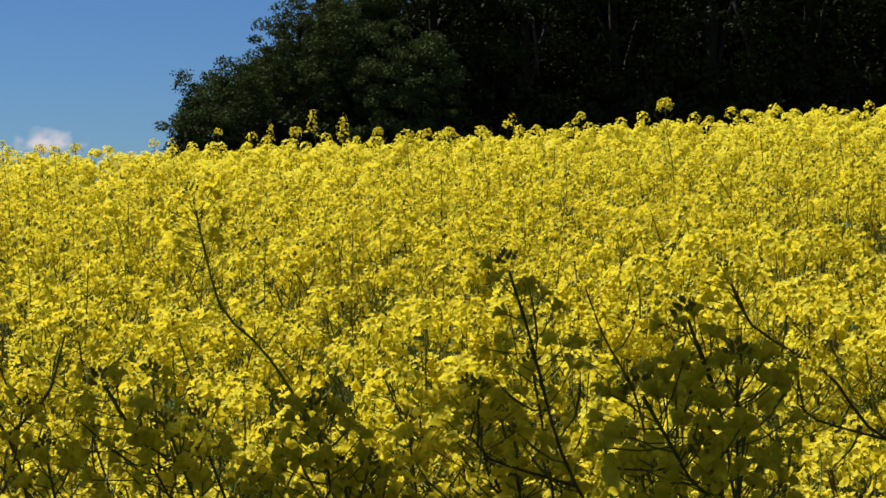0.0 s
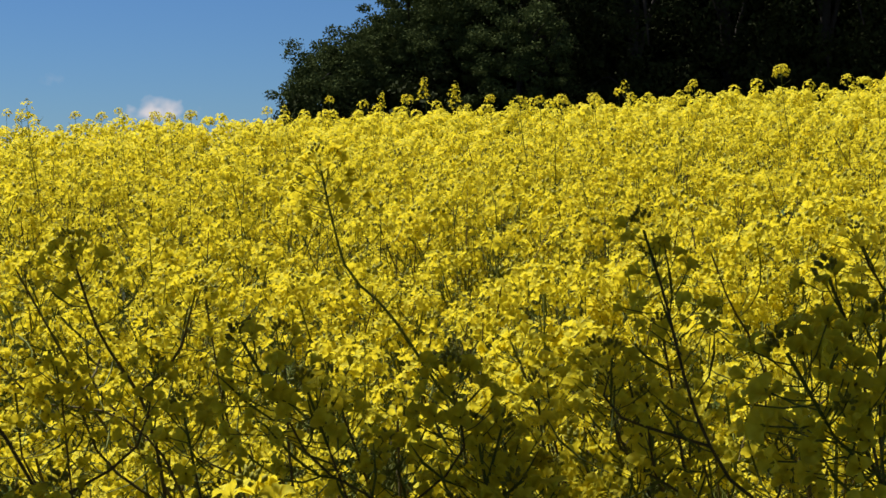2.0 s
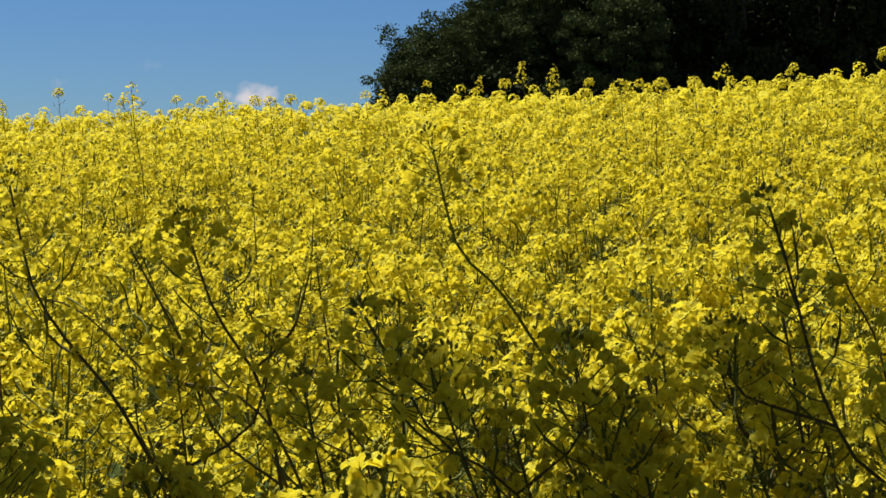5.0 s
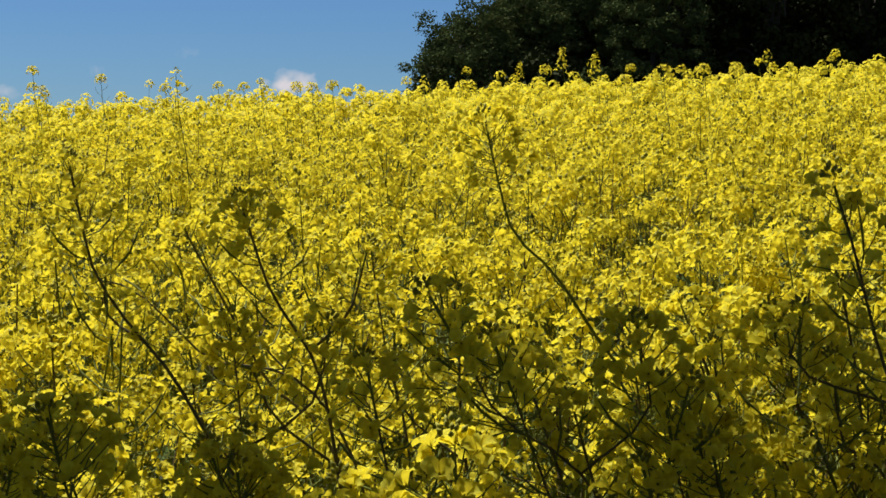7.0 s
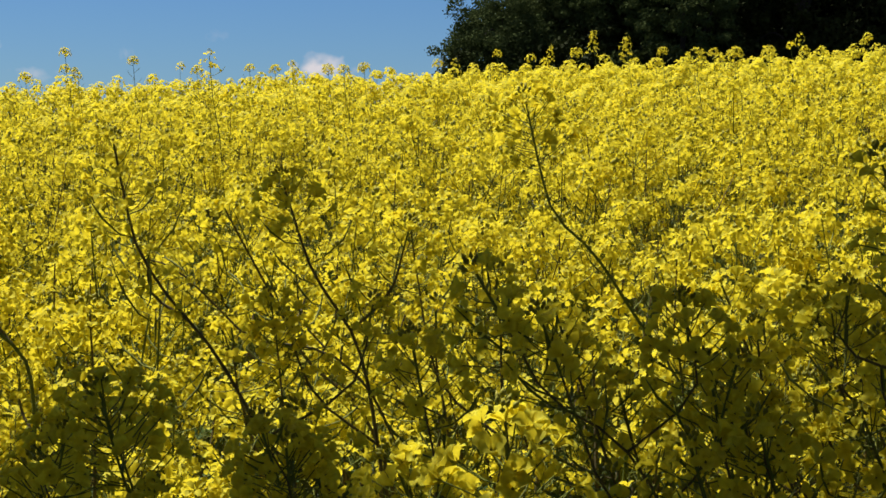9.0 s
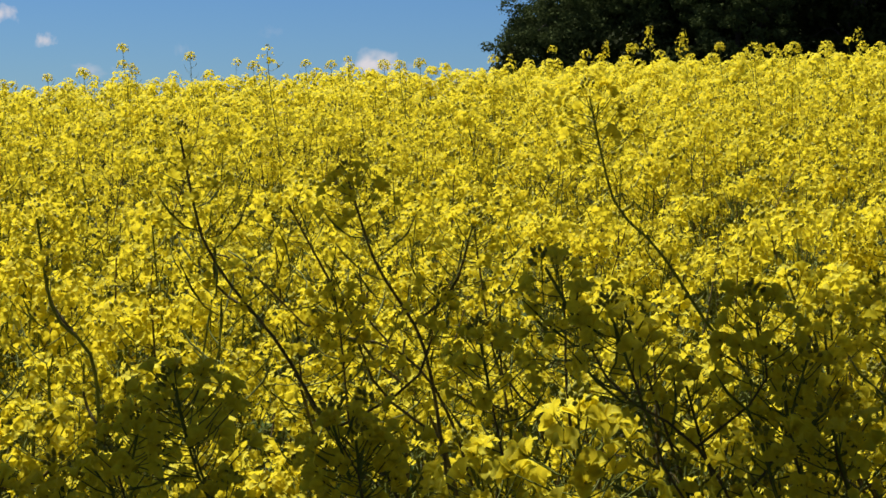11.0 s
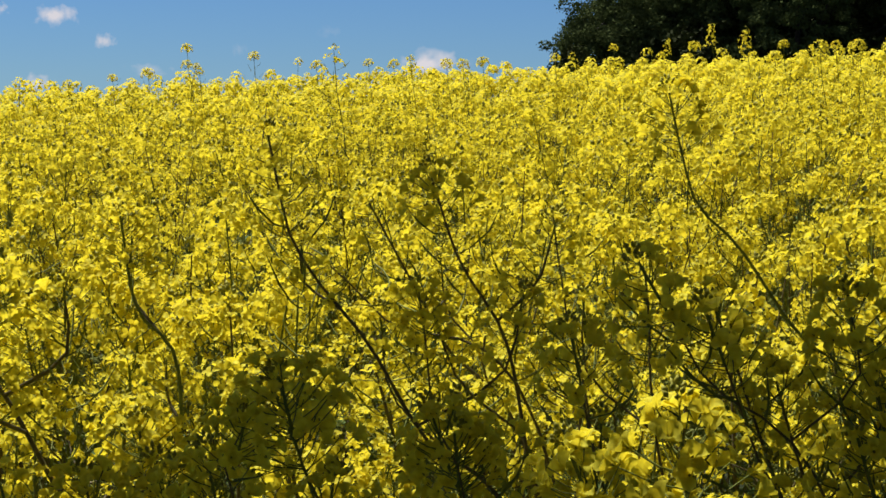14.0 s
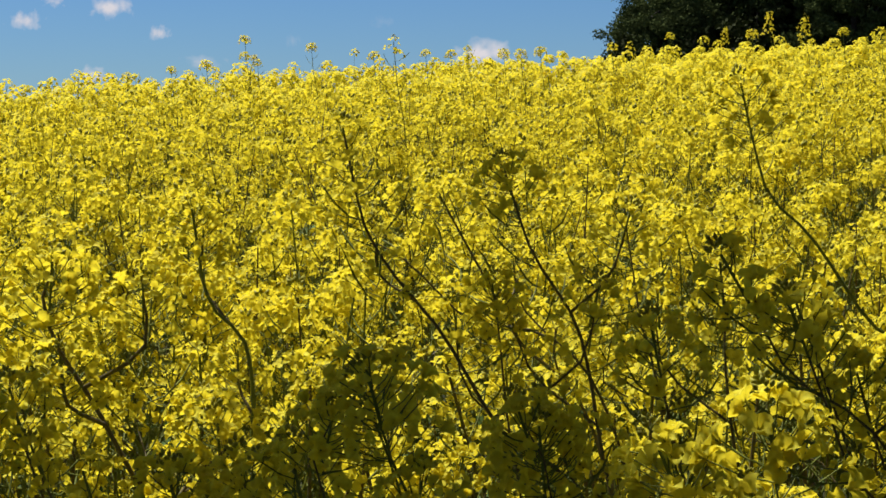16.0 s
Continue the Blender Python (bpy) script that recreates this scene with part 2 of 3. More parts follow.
HEADS = [solid("flower_head", flower_head(1, 60 + i, 18, i % 3 != 2), CROP) for i in range(6)]
BUDS = [solid("bud_tip", bud_cluster(11, .82, .002 + .003 * i), CROP) for i in range(3)]
PODS = [solid("pod_spray", pods(80 + i, 6, .12), CROP) for i in range(5)]
LEAVES = [solid("leaf", crop_leaf(90 + i), CROP) for i in range(3)]


def hill(d):
    """The rise of the ground with the distance: a steady slope, then the crest and level land behind it."""
    return 0.0855 * np.minimum(d, 13.667) - 0.012 * np.clip(d - 10.0, 0, 3.667) ** 2


def side(x):
    """The fall of the land to the left, steeper further out."""
    return 0.047 * x + 0.021 * np.maximum(x, 0) - 0.05 * np.clip(-x - 4.2, 0, 1.8) ** 2


def canopy(x, y):
    """How high the flowers stand: a slope that rises away from the camera to a crest, and to the right."""
    d = np.sqrt(x * x + y * y)
    return 1.20 + hill(d) + side(x)


def ground_at(x, y):
    d = np.sqrt(x * x + y * y)
    far = np.clip((d - 120.0) / 200.0, 0, 1)
    rise = hill(d) * np.clip((y + 6.0) / 6.0, 0.0, 1.0)
    return (rise + side(np.clip(x, -60, 60))) * (1 - far) - 6.0 * far


def smooth_line(points, n):
    """A curve through the points, in n even steps."""
    p = np.asarray(points, float)
    q = np.concatenate([[2 * p[0] - p[1]], p, [2 * p[-1] - p[-2]]])
    u = np.linspace(0, 1, 8, endpoint=False)[:, None]
    fine = []
    for i in range(1, len(q) - 2):
        a, b, c, d = q[i - 1:i + 3]
        fine.append(.5 * (2 * b + (c - a) * u + (2 * a - 5 * b + 4 * c - d) * u ** 2 + (3 * b - a - 3 * c + d) * u ** 3))
    fine = np.concatenate(fine + [p[-1:]])
    s = np.r_[0, np.cumsum(np.linalg.norm(np.diff(fine, axis=0), axis=1))]
    t = np.linspace(0, s[-1], n)
    return np.stack([np.interp(t, s, fine[:, k]) for k in range(3)], 1)


def put_head(parent, top, d, spin, size, fine, r, with_pods=True, full=False):
    """A flower head on the end of a stalk: near the camera every flower is a part of its own."""
    k = int(r.integers(6))
    k = 6 + k // 2 if full and fine else k
    ob = part("flower_head", FINE_STALKS[k] if fine else HEADS[k], parent)
    turn = Matrix(frame_to(d, spin).tolist()).to_4x4()
    ob.matrix_basis = Matrix.Translation(top) @ turn @ Matrix.Scale(size, 4)
    if fine:
        for i, (foot, end, way, face, s) in enumerate(FINE_PLANS[k]):
            one = part("flower", FLOWERS[(i + k) % 8], ob)
            one.matrix_basis = Matrix.Translation(end) @ Matrix(face.tolist()).to_4x4() @ Matrix.Scale(s, 4)
    else:
        tagged(ob, "", "", "", "stuff")
    part("bud_tip", BUDS[int(r.integers(len(BUDS)))], ob, "tight greenish yellow buds")
    if with_pods:
        ob = part("pod_spray", PODS[int(r.integers(len(PODS)))], parent, "thin young green pods below the flowers")
        ob.matrix_basis = Matrix.Translation(top) @ turn


def stalk(parent, name, points, thick, n=8, mat=1):
    line = smooth_line(points, n)
    return part(name, solid(name, tube(line, thick * np.interp(np.linspace(0, 1, n), [0, .3, 1], [.42, .9, 1.1]), 5, mat), CROP), parent)


plants_made = [0]


def standing_plant(line, size=1.0, sides=2, thick=0.004, rich=False):
    """A plant given by its main stem, from the flower head on top downwards; it is carried on down to the soil."""
    plants_made[0] += 1
    r = np.random.default_rng(500 + plants_made[0])
    line = [Vector(p) for p in line]
    low, d = line[-1], (line[-1] - line[-2]).normalized()
    foot_x, foot_y = low.x + d.x * .42, low.y + d.y * .42
    foot = Vector((foot_x, foot_y, float(ground_at(foot_x, foot_y)) - .01))
    mid = low + d * .24
    base = new("rapeseed_plant")
    base.location = foot
    tagged(base, "tall rapeseed plant with yellow flower heads and a thin green stem", "plant", "rapeseed plants at the field's edge")
    full = [p - foot for p in line + [mid, foot]]
    # light put into stem colour: sunlit green on slim full-headed plants, shaded brown otherwise
    stalk(base, "stem", full, thick * .70, 60, 4 if rich and thick < .005 else 1)
    top_way = full[0] - Vector(smooth_line(full, 60)[2])
    put_head(base, full[0], top_way, r.uniform(0, 6), size, True, r, not rich, rich)
    path = smooth_line(full, 30)
    fine = smooth_line(full, 80)
    for i in range(sides):
        start = Vector(fine[5 + int(12 * (i + .6) / sides)])
        a = r.uniform(0, 2 * math.pi)
        out = Vector((math.cos(a), math.sin(a) * .6, 0))
        tip = start + out * r.uniform(.045, .095) + Vector((0, 0, r.uniform(.05, .12)))
        tip.z = min(tip.z, full[0].z - .015 - .02 * i)
        if tip.z < start.z + .03:
            start = Vector(fine[16 + 2 * i])
        bow = start.lerp(tip, .42) + out * r.uniform(.018, .05)
        stalk(base, "branch", [tip, bow, start], thick * .36, 6)
        put_head(base, tip, (tip - bow).normalized() + Vector((0, 0, .12)), r.uniform(0, 6), size * r.uniform(.8, 1.05), True, r, i % 2 == 0, rich)
    for i in range(3):
        at = Vector(path[min(len(path) - 1, 12 + 4 * i)])
        leaf = part("leaf", LEAVES[i % 3], base, "narrow blue-green stem leaf")
        leaf.matrix_basis = Matrix.Translation(at) @ Matrix.Rotation(r.uniform(0, 6.3), 4, "Z") @ Matrix.Rotation(-.5, 4, "Y")
    return base


def common_plant(seed):
    r = np.random.default_rng(seed)
    base = new("rapeseed_plant")
    tagged(base, "rapeseed plant in full yellow flower on branched green stems", "plant", "rapeseed plants at the field's edge")
    lean = Vector((r.normal(0, .07), r.normal(0, .05), 0))
    line = [Vector((0, 0, 1.16)) + lean, Vector((0, 0, .8)) + lean * .7 + Vector((r.normal(0, .045), r.normal(0, .03), 0)), Vector((r.normal(0, .03), 0, .4)) + lean * .1, Vector((0, 0, 0))]
    stalk(base, "stem", line, .0042, 10, 4 if seed % 2 else 1)
    put_head(base, line[0], line[0] - line[1], r.uniform(0, 6), r.uniform(.9, 1.1), False, r)
    path = smooth_line(line, 30)
    for i in range(8):
        start = Vector(path[7 + (3 * i) // 2])
        a = i * 2.4 + r.normal(0, .4)
        out = Vector((math.cos(a), math.sin(a), 0))
        tip = start + out * r.uniform(.07, .18)
        tip.z = max(1.16 - r.uniform(0.0, .16) - (.03 * i if i > 3 else 0), start.z + .06)
        bow = start.lerp(tip, .45) + out * .03
        stalk(base, "branch", [tip, bow, start], .0022, 6, 4 if i % 2 else 1)
        put_head(base, tip, (tip - bow).normalized() + Vector((0, 0, .5)), r.uniform(0, 6), r.uniform(.75, 1.05), False, r, i == 3)
    for i in range(4):
        at = Vector(path[10 + 4 * i])
        leaf = part("leaf", LEAVES[i % 3], base, "narrow blue-green stem leaf")
        leaf.matrix_basis = Matrix.Translation(at) @ Matrix.Rotation(r.uniform(0, 6.3), 4, "Z") @ Matrix.Rotation(-.4, 4, "Y") @ Matrix.Scale(r.uniform(.8, 1.5), 4)
    return base


# ---- the ground: one sheet to the horizon ----
steps = np.r_[-3000, -800, -320, -200, -120, np.arange(-80, -16, 4.0), np.arange(-16, 16, .8), np.arange(16, 81, 4.0), 120, 200, 320, 800, 3000]
gx, gy = np.meshgrid(steps, steps)
gz = ground_at(gx, gy)
n = len(steps)
idx = np.arange(n * n).reshape(n, n)
a, b, c, d = idx[:-1, :-1].ravel(), idx[:-1, 1:].ravel(), idx[1:, 1:].ravel(), idx[1:, :-1].ravel()
tri = np.concatenate([np.stack([a, b, c], 1), np.stack([a, c, d], 1)])
tagged(new("ground", solid("ground", (np.stack([gx, gy, gz], -1).reshape(-1, 3), tri, np.zeros(len(tri), int)), [SOIL])),
       "dark soil and low green growth under the crop", "ground", kind="structure")

# ---- trees ----


def tree(name, at, height, spread_x, spread_y, bottom, leaves, leaf_size, seed, label, group="", clumps=60, limbs=9, lean=(0, 0), foliage=SHADED_LEAF, tight=.62, inner=.12, edge=0.0):
    """A tapered trunk with limbs, and a crown of leaves in clumps with gaps between them."""
    r = np.random.default_rng(seed)
    base = new(name)
    base.location = at
    tagged(base, label, "tree", group)
    mid = (bottom + height) / 2
    ends = []
    trunk = [(0, 0, -.3), (r.normal(0, .1), r.normal(0, .1), height * .25), (lean[0] * .4, lean[1] * .4, height * .5), (lean[0] * .8, lean[1] * .8, height * .85)]
    out = [tube(smooth_line(trunk, 10), np.linspace(height * .022, height * .006, 10), 8, 0)]
    t_path = smooth_line(trunk, 20)
    for i in range(limbs):
        s = t_path[7 + (i * 11) // limbs]
        a = i * 2.4 + r.normal(0, .3)
        e = np.array((lean[0] + math.cos(a) * spread_x * .75, lean[1] + math.sin(a) * spread_y * .75, mid + r.uniform(-.3, .7) * (height - mid)))
        m = (s + e) / 2 + np.array((0, 0, .08 * height))
        out.append(tube(smooth_line([s, m, e], 7), np.linspace(height * .009, height * .002, 7), 5, 0))
        ends.append(e)
    part("trunk", solid("trunk", joined(out), [BARK]), base)
    u = r.normal(size=(clumps, 3))
    u /= np.linalg.norm(u, axis=1)[:, None]
    rad = r.uniform(inner, 1.0, clumps) ** .5
    centre = np.array((lean[0], lean[1], mid)) + u * rad[:, None] * np.array((spread_x, spread_y, (height - bottom) / 2)) * r.uniform(.8, 1.08, clumps)[:, None]
    which = r.integers(0, clumps, leaves)
    csize = r.uniform(.14, .30, clumps) * min(spread_x, (height - bottom) / 2)
    off = np.clip(r.normal(size=(leaves, 3)), -1.7, 1.7)
    if edge:
        off *= np.minimum(1.0, edge * r.uniform(.5, 1.0, leaves) / (np.linalg.norm(off, axis=1) + 1e-6))[:, None]
    off *= csize[which][:, None] * np.array((1, 1, .6)) * tight
    p = centre[which] + off
    q = r.normal(size=(leaves, 4))
    q /= np.linalg.norm(q, axis=1)[:, None]
    w, x, y, z = q.T
    rot = np.stack([1 - 2 * (y * y + z * z), 2 * (x * y - z * w), 2 * (x * z + y * w), 2 * (x * y + z * w), 1 - 2 * (x * x + z * z), 2 * (y * z - x * w),
                    2 * (x * z - y * w), 2 * (y * z + x * w), 1 - 2 * (x * x + y * y)], 1).reshape(-1, 3, 3)
    one = (np.array([(-.5, 0, 0), (0, -.34, .08), (.5, 0, 0), (0, .34, .08)]), np.array([(0, 1, 2), (0, 2, 3)]), np.zeros(2, int))
    part("crown", solid("crown", spread(one, rot, p, r.uniform(.6, 1.3, leaves) * leaf_size), [foliage]), base)
    return base


FOREST = "green broadleaf tree at the forest's edge above the field, light and shade in its leaf colour"
G2 = "forest edge"
row = [(-8.9, 75, 7.9, 3.05, 0.3), (-6.1, 76, 10.6, 2.8, 0.4), (-3.4, 74, 11.4, 2.8, 0.4), (-0.4, 75, 15.0, 3.0, 0.6), (3.4, 74, 16.0, 3.2, 0.6),
       (7.2, 75.5, 16.5, 3.3, 0.6), (11.2, 74, 16.5, 3.3, 0.6), (15.4, 75, 17.0, 3.4, 0.6), (19.6, 74, 17.0, 3.4, 0.6), (24.0, 75, 17.0, 3.4, 0.6)]
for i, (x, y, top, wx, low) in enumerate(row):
    # the first three crowns get sunlight by leaf colour, the rest get shade
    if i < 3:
        tree("tree", (x, y, float(ground_at(x, y))), top, wx, wx, low, 68000, 0.125, 300 + i, FOREST, G2, 520, 3, (0, 0), SUNLIT_LEAF, .5, .25, 1.65)
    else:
        tree("tree", (x, y, float(ground_at(x, y))), top, wx, wx, low, 16000, 0.2, 300 + i, FOREST, G2, 210, 4, (0, 0), SHADED_LEAF, .65, .3)
# a nearer tree in the lightened leaves, as if its crown caught the sun
tree("tree", (-1.3, 71.0, float(ground_at(-1.3, 71.0))), 8.6, 2.5, 2.0, 0.4, 30000, 0.13, 341, FOREST, G2, 240, 4, (0, 0), SUNLIT_LEAF, .5, .3, 1.65)
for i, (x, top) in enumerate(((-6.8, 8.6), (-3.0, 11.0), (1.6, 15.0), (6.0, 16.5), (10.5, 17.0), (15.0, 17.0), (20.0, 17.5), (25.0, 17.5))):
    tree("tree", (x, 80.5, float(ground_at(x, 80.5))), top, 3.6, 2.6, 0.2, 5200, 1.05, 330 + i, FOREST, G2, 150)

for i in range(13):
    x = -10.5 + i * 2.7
    tree("shrub", (x, 72.6, float(ground_at(x, 72.6))), 5.0 + (i % 3) * .7, 1.9, 1.5, 0.1, 3000, 0.24, 380 + i, "leafy shrub at the forest's foot, shade put into its leaf colour", "forest undergrowth", 50, 5)

# an unseen tree added over the camera, whose crown shades the nearest plants
tree("tree", (-1.76, -1.56, -0.15), 8.4, 3.7, 3.2, 4.3, 12500, 0.20, 9851, "unseen broadleaf tree added for shade, with wide leafy crown", "", 75, 14, (1.38, 1.97), UNSEEN_LEAF, .75)
# unseen trees added behind the camera, to block sky light from the near plants
for i, (x, y) in enumerate(((2.4, -3.1), (-3.0, -4.0), (0.2, -4.6), (4.6, -1.6))):
    tree("tree", (x, y, float(ground_at(x, y))), 8.2 + .5 * i, 2.4, 2.1, .7, 7000, 0.24, 400 + i, "unseen broadleaf tree added for shade, with wide leafy crown", "", 80, 9, (0, 0), UNSEEN_LEAF)

# ---- clouds far behind ----
cloud_stuff = bpy.data.materials.new("cloud")
cloud_stuff.use_nodes = True
cn, cl = cloud_stuff.node_tree.nodes, cloud_stuff.node_tree.links
for nd in list(cn):
    if nd.type == "BSDF_PRINCIPLED":
        cn.remove(nd)
glow, clear, both = cn.new("ShaderNodeEmission"), cn.new("ShaderNodeBsdfTransparent"), cn.new("ShaderNodeMixShader")
glow.inputs["Color"].default_value, glow.inputs["Strength"].default_value = (0.93, 0.89, 0.94, 1), 0.48
place, puff, length, less = cn.new("ShaderNodeTexCoord"), cn.new("ShaderNodeTexNoise"), cn.new("ShaderNodeVectorMath"), cn.new("ShaderNodeMapRange")
shift, rand = cn.new("ShaderNodeVectorMath"), cn.new("ShaderNodeObjectInfo")
shift.operation, length.operation = "ADD", "LENGTH"
cl.new(place.outputs["Object"], shift.inputs[0])
cl.new(rand.outputs["Location"], shift.inputs[1])
stretch = cn.new("ShaderNodeVectorMath")
stretch.operation = "MULTIPLY"
stretch.inputs[1].default_value = (2.1, 1.0, 1.0)
cl.new(shift.outputs[0], stretch.inputs[0])
cl.new(stretch.outputs[0], puff.inputs["Vector"])
puff.inputs["Scale"].default_value, puff.inputs["Detail"].default_value = 1.2, 2.5
cl.new(place.outputs["Object"], length.inputs[0])
minus = cn.new("ShaderNodeMath")
minus.operation = "SUBTRACT"
cl.new(puff.outputs["Fac"], minus.inputs[0])
half = cn.new("ShaderNodeMath")
half.operation = "MULTIPLY"
half.inputs[1].default_value = 0.62
cl.new(length.outputs["Value"], half.inputs[0])
cl.new(half.outputs[0], minus.inputs[1])
less.inputs["From Min"].default_value, less.inputs["From Max"].default_value = 0.0, 0.50
cl.new(minus.outputs[0], less.inputs["Value"])
thin = cn.new("ShaderNodeMath")
thin.operation = "MULTIPLY"
cl.new(less.outputs["Result"], thin.inputs[0])
cl.new(rand.outputs["Alpha"], thin.inputs[1])
cl.new(thin.outputs[0], both.inputs["Fac"])
cl.new(clear.outputs[0], both.inputs[1])
cl.new(glow.outputs[0], both.inputs[2])
cl.new(both.outputs[0], cn["Material Output"].inputs["Surface"])


def cloud(x, z, wide, high, dense):
    """A small cloud 900 m off, 0 to 1 m thick in its own scale, softly edged."""
    bm = bmesh.new()
    bmesh.ops.create_grid(bm, x_segments=6, y_segments=6, size=1.0)
    for v in bm.verts:
        v.co.z = 0.1 * (1 - v.co.length_squared / 2)
    me = bpy.data.meshes.new("cloud")
    bm.to_mesh(me)
    bm.free()
    me.materials.append(cloud_stuff)
    ob = new("cloud", me)
    ob.color = (1, 1, 1, dense)
    ob.matrix_world = pose(x, 900, z, 90, 0, math.degrees(math.atan2(-x, 900))) @ Matrix.Diagonal((wide, high, 1, 1))
    return tagged(ob, "small white fair-weather cloud in the blue sky", "cloud", "clouds over the field", "structure")


for x, z, wide, high, dense in ((-200, 40, 22, 9.5, 1), (-408, 66, 16, 8, .95), (-441, 70, 8, 4, .6), (-459, 60, 12, 7, .8), (-380, 52, 8, 5, .7),
                                (-419, 30, 12, 6, .8), (-304, 47, 5, 4, .15), (-354, 36, 14, 5, .4), (-255, 56, 8, 4, .1)):
    cloud(x, z, wide, high, dense)

# ---- the crop ----
LEFT, RIGHT = radians(-35), radians(18)


def scattered(d0, d1, per_m2, r, left=LEFT, right=RIGHT):
    n = int(per_m2 * .5 * (d1 * d1 - d0 * d0) * (right - left))
    d = np.sqrt(r.uniform(d0 * d0, d1 * d1, n))
    a = r.uniform(left, right, n)
    return d * np.sin(a), d * np.cos(a)


def leaning(dx, dy, spin):
    """Turns that take z to (dx, dy, 1), spun about it."""
    o = np.zeros(len(dx))
    z = np.stack([dx, dy, o + 1], 1)
    z /= np.linalg.norm(z, axis=1)[:, None]
    x = np.cross(np.array((0., 1., 0.)), z)
    x /= np.linalg.norm(x, axis=1)[:, None]
    y = np.cross(z, x)
    c, n = np.cos(spin)[:, None], np.sin(spin)[:, None]
    return np.stack([x * c + y * n, y * c - x * n, z], 2)


def crop_band(d0, d1, per_m2, kinds, seed, heads=6, lean=.10, left=LEFT, right=RIGHT):
    """Plants of several flower heads each: one on the main stem, the rest round it and lower, leaning outwards."""
    r = np.random.default_rng(seed)
    px, py = scattered(d0, d1, per_m2 / heads, r, left, right)
    n = len(px) * heads
    first = np.tile(np.arange(heads), len(px)) == 0
    a, reach = r.uniform(0, 2 * np.pi, n), np.abs(r.normal(0, .085, n)) + .025
    reach[first] = 0
    ox, oy = reach * np.cos(a), reach * np.sin(a)
    x, y = np.repeat(px, heads) + ox, np.repeat(py, heads) + oy
    patch = np.array([noise.noise(Vector((p * .9, q * .9, 3.0))) for p, q in zip(px, py)])
    own = np.repeat(.05 * patch + r.normal(0, .043, len(px)), heads)
    down = np.where(first, 0, r.uniform(.0, .27, n) + .25 * reach)
    z = canopy(x, y) + own - down - .02 - .064 * np.clip((np.hypot(x, y) - 4) / 4, 0, 1)
    tall = first & (r.random(n) < .06)
    z[tall] += r.uniform(.01, .07, tall.sum())
    turn = leaning(ox * 2.6 + r.normal(0, lean, n), oy * 2.6 + r.normal(0, lean, n), r.uniform(0, 6.3, n))
    size = r.uniform(.85, 1.2, n) * np.where(first, 1.1, 1.0)
    which = r.integers(0, len(kinds), n)
    out = [spread(kind, turn[which == i], np.stack([x, y, z], 1)[which == i], size[which == i]) for i, kind in enumerate(kinds)]
    ob = new("rapeseed_crop", solid("rapeseed_crop", joined(out), CROP))
    return tagged(ob, "dense field of rapeseed in bright yellow flower", "crop", kind="stuff")


def head_stem(r, mat, sides=3):
    b = r.normal(0, .11, 2)
    return tube([(0, 0, 0), (b[0] * .2, b[1] * .2, -.15), (b[0] * .6, b[1] * .6, -.35), (b[0], b[1], -.6)], [.0011, .0016, .0020, .0025], sides, mat)


def far_head(count, width, seed, stem=.5):
    r = np.random.default_rng(seed)
    out = []
    for foot, end, d, turn, size in dome_plan(r, count, 1.0, r.uniform(.027, .035), r.uniform(.028, .038), .1):
        w = width * r.uniform(.85, 1.2)
        v = np.array([(-w, 0, .35 * w), (0, -w * .85, 0), (w, 0, .35 * w), (0, w * .85, 0)])
        out.append(moved((v, np.array([(0, 1, 2), (0, 2, 3)]), np.zeros(2, int)), turn, end))
    b = r.normal(0, .08, 2)
    out.append(tube([(0, 0, 0), (b[0] * .3, b[1] * .3, -stem * .4), (b[0], b[1], -stem)], [.0012, .0017, .0022], 3, 4))
    return joined(out)


def near_head(seed):
    r = np.random.default_rng(seed)
    return joined([flower_head(1, seed, int(r.integers(15, 21)), seed % 4 != 0, False), bud_cluster(5, 1.5, .006), pods(seed, 10, .20, .045), head_stem(r, 1 if seed % 4 == 0 else 4, 4)])


def mid_head(seed, below=5):
    r = np.random.default_rng(seed)
    return joined([flower_head(0, seed, int(r.integers(14, 19)), seed % 5 != 0, False), bud_cluster(2, 2.2, .006), pods(seed, below, .16, .05), head_stem(r, 1 if seed % 3 == 0 else 4)])


crop_band(2.4, 3.6, 270, [near_head(680 + i) for i in range(9)], 20)
crop_band(3.6, 5.0, 240, [mid_head(690 + i, 7) for i in range(9)], 27)
crop_band(5.0, 8.0, 215, [mid_head(700 + i, 1) for i in range(9)], 21)
crop_band(8.0, 13.6, 205, [far_head(17, .0110, 720 + i) for i in range(9)], 22)
for left, right, seed in ((radians(-95), LEFT, 24), (RIGHT, radians(95), 25)):
    crop_band(1.3, 9.0, 105, [far_head(7, .018, 740 + i, .6) for i in range(5)], seed, 5, .1, left, right)
    crop_band(9.0, 14.0, 50, [far_head(6, .02, 750 + i, .6) for i in range(5)], seed + 10, 5, .1, left, right)

# the blue-green leaves, pods and crossing side stems under the flowers
r = np.random.default_rng(26)
x, y = scattered(1.2, 7.0, 110, r)
green = []
for i in range(3):
    k = np.arange(len(x)) % 3 == i
    m = int(k.sum())
    turn = leaning(r.normal(0, .5, m), r.normal(0, .5, m), r.uniform(0, 6.3, m))
    green.append(spread(crop_leaf(95 + i), turn, np.stack([x[k], y[k], canopy(x[k], y[k]) - r.uniform(.24, .75, m)], 1), r.uniform(.5, 1.05, m)))
tagged(new("crop_leaves", solid("crop_leaves", joined(green), CROP)), "blue-green leaves on the stems below the yellow flowers", "leaves", kind="stuff")
twigs = []
x, y = scattered(1.3, 4.2, 110, r)
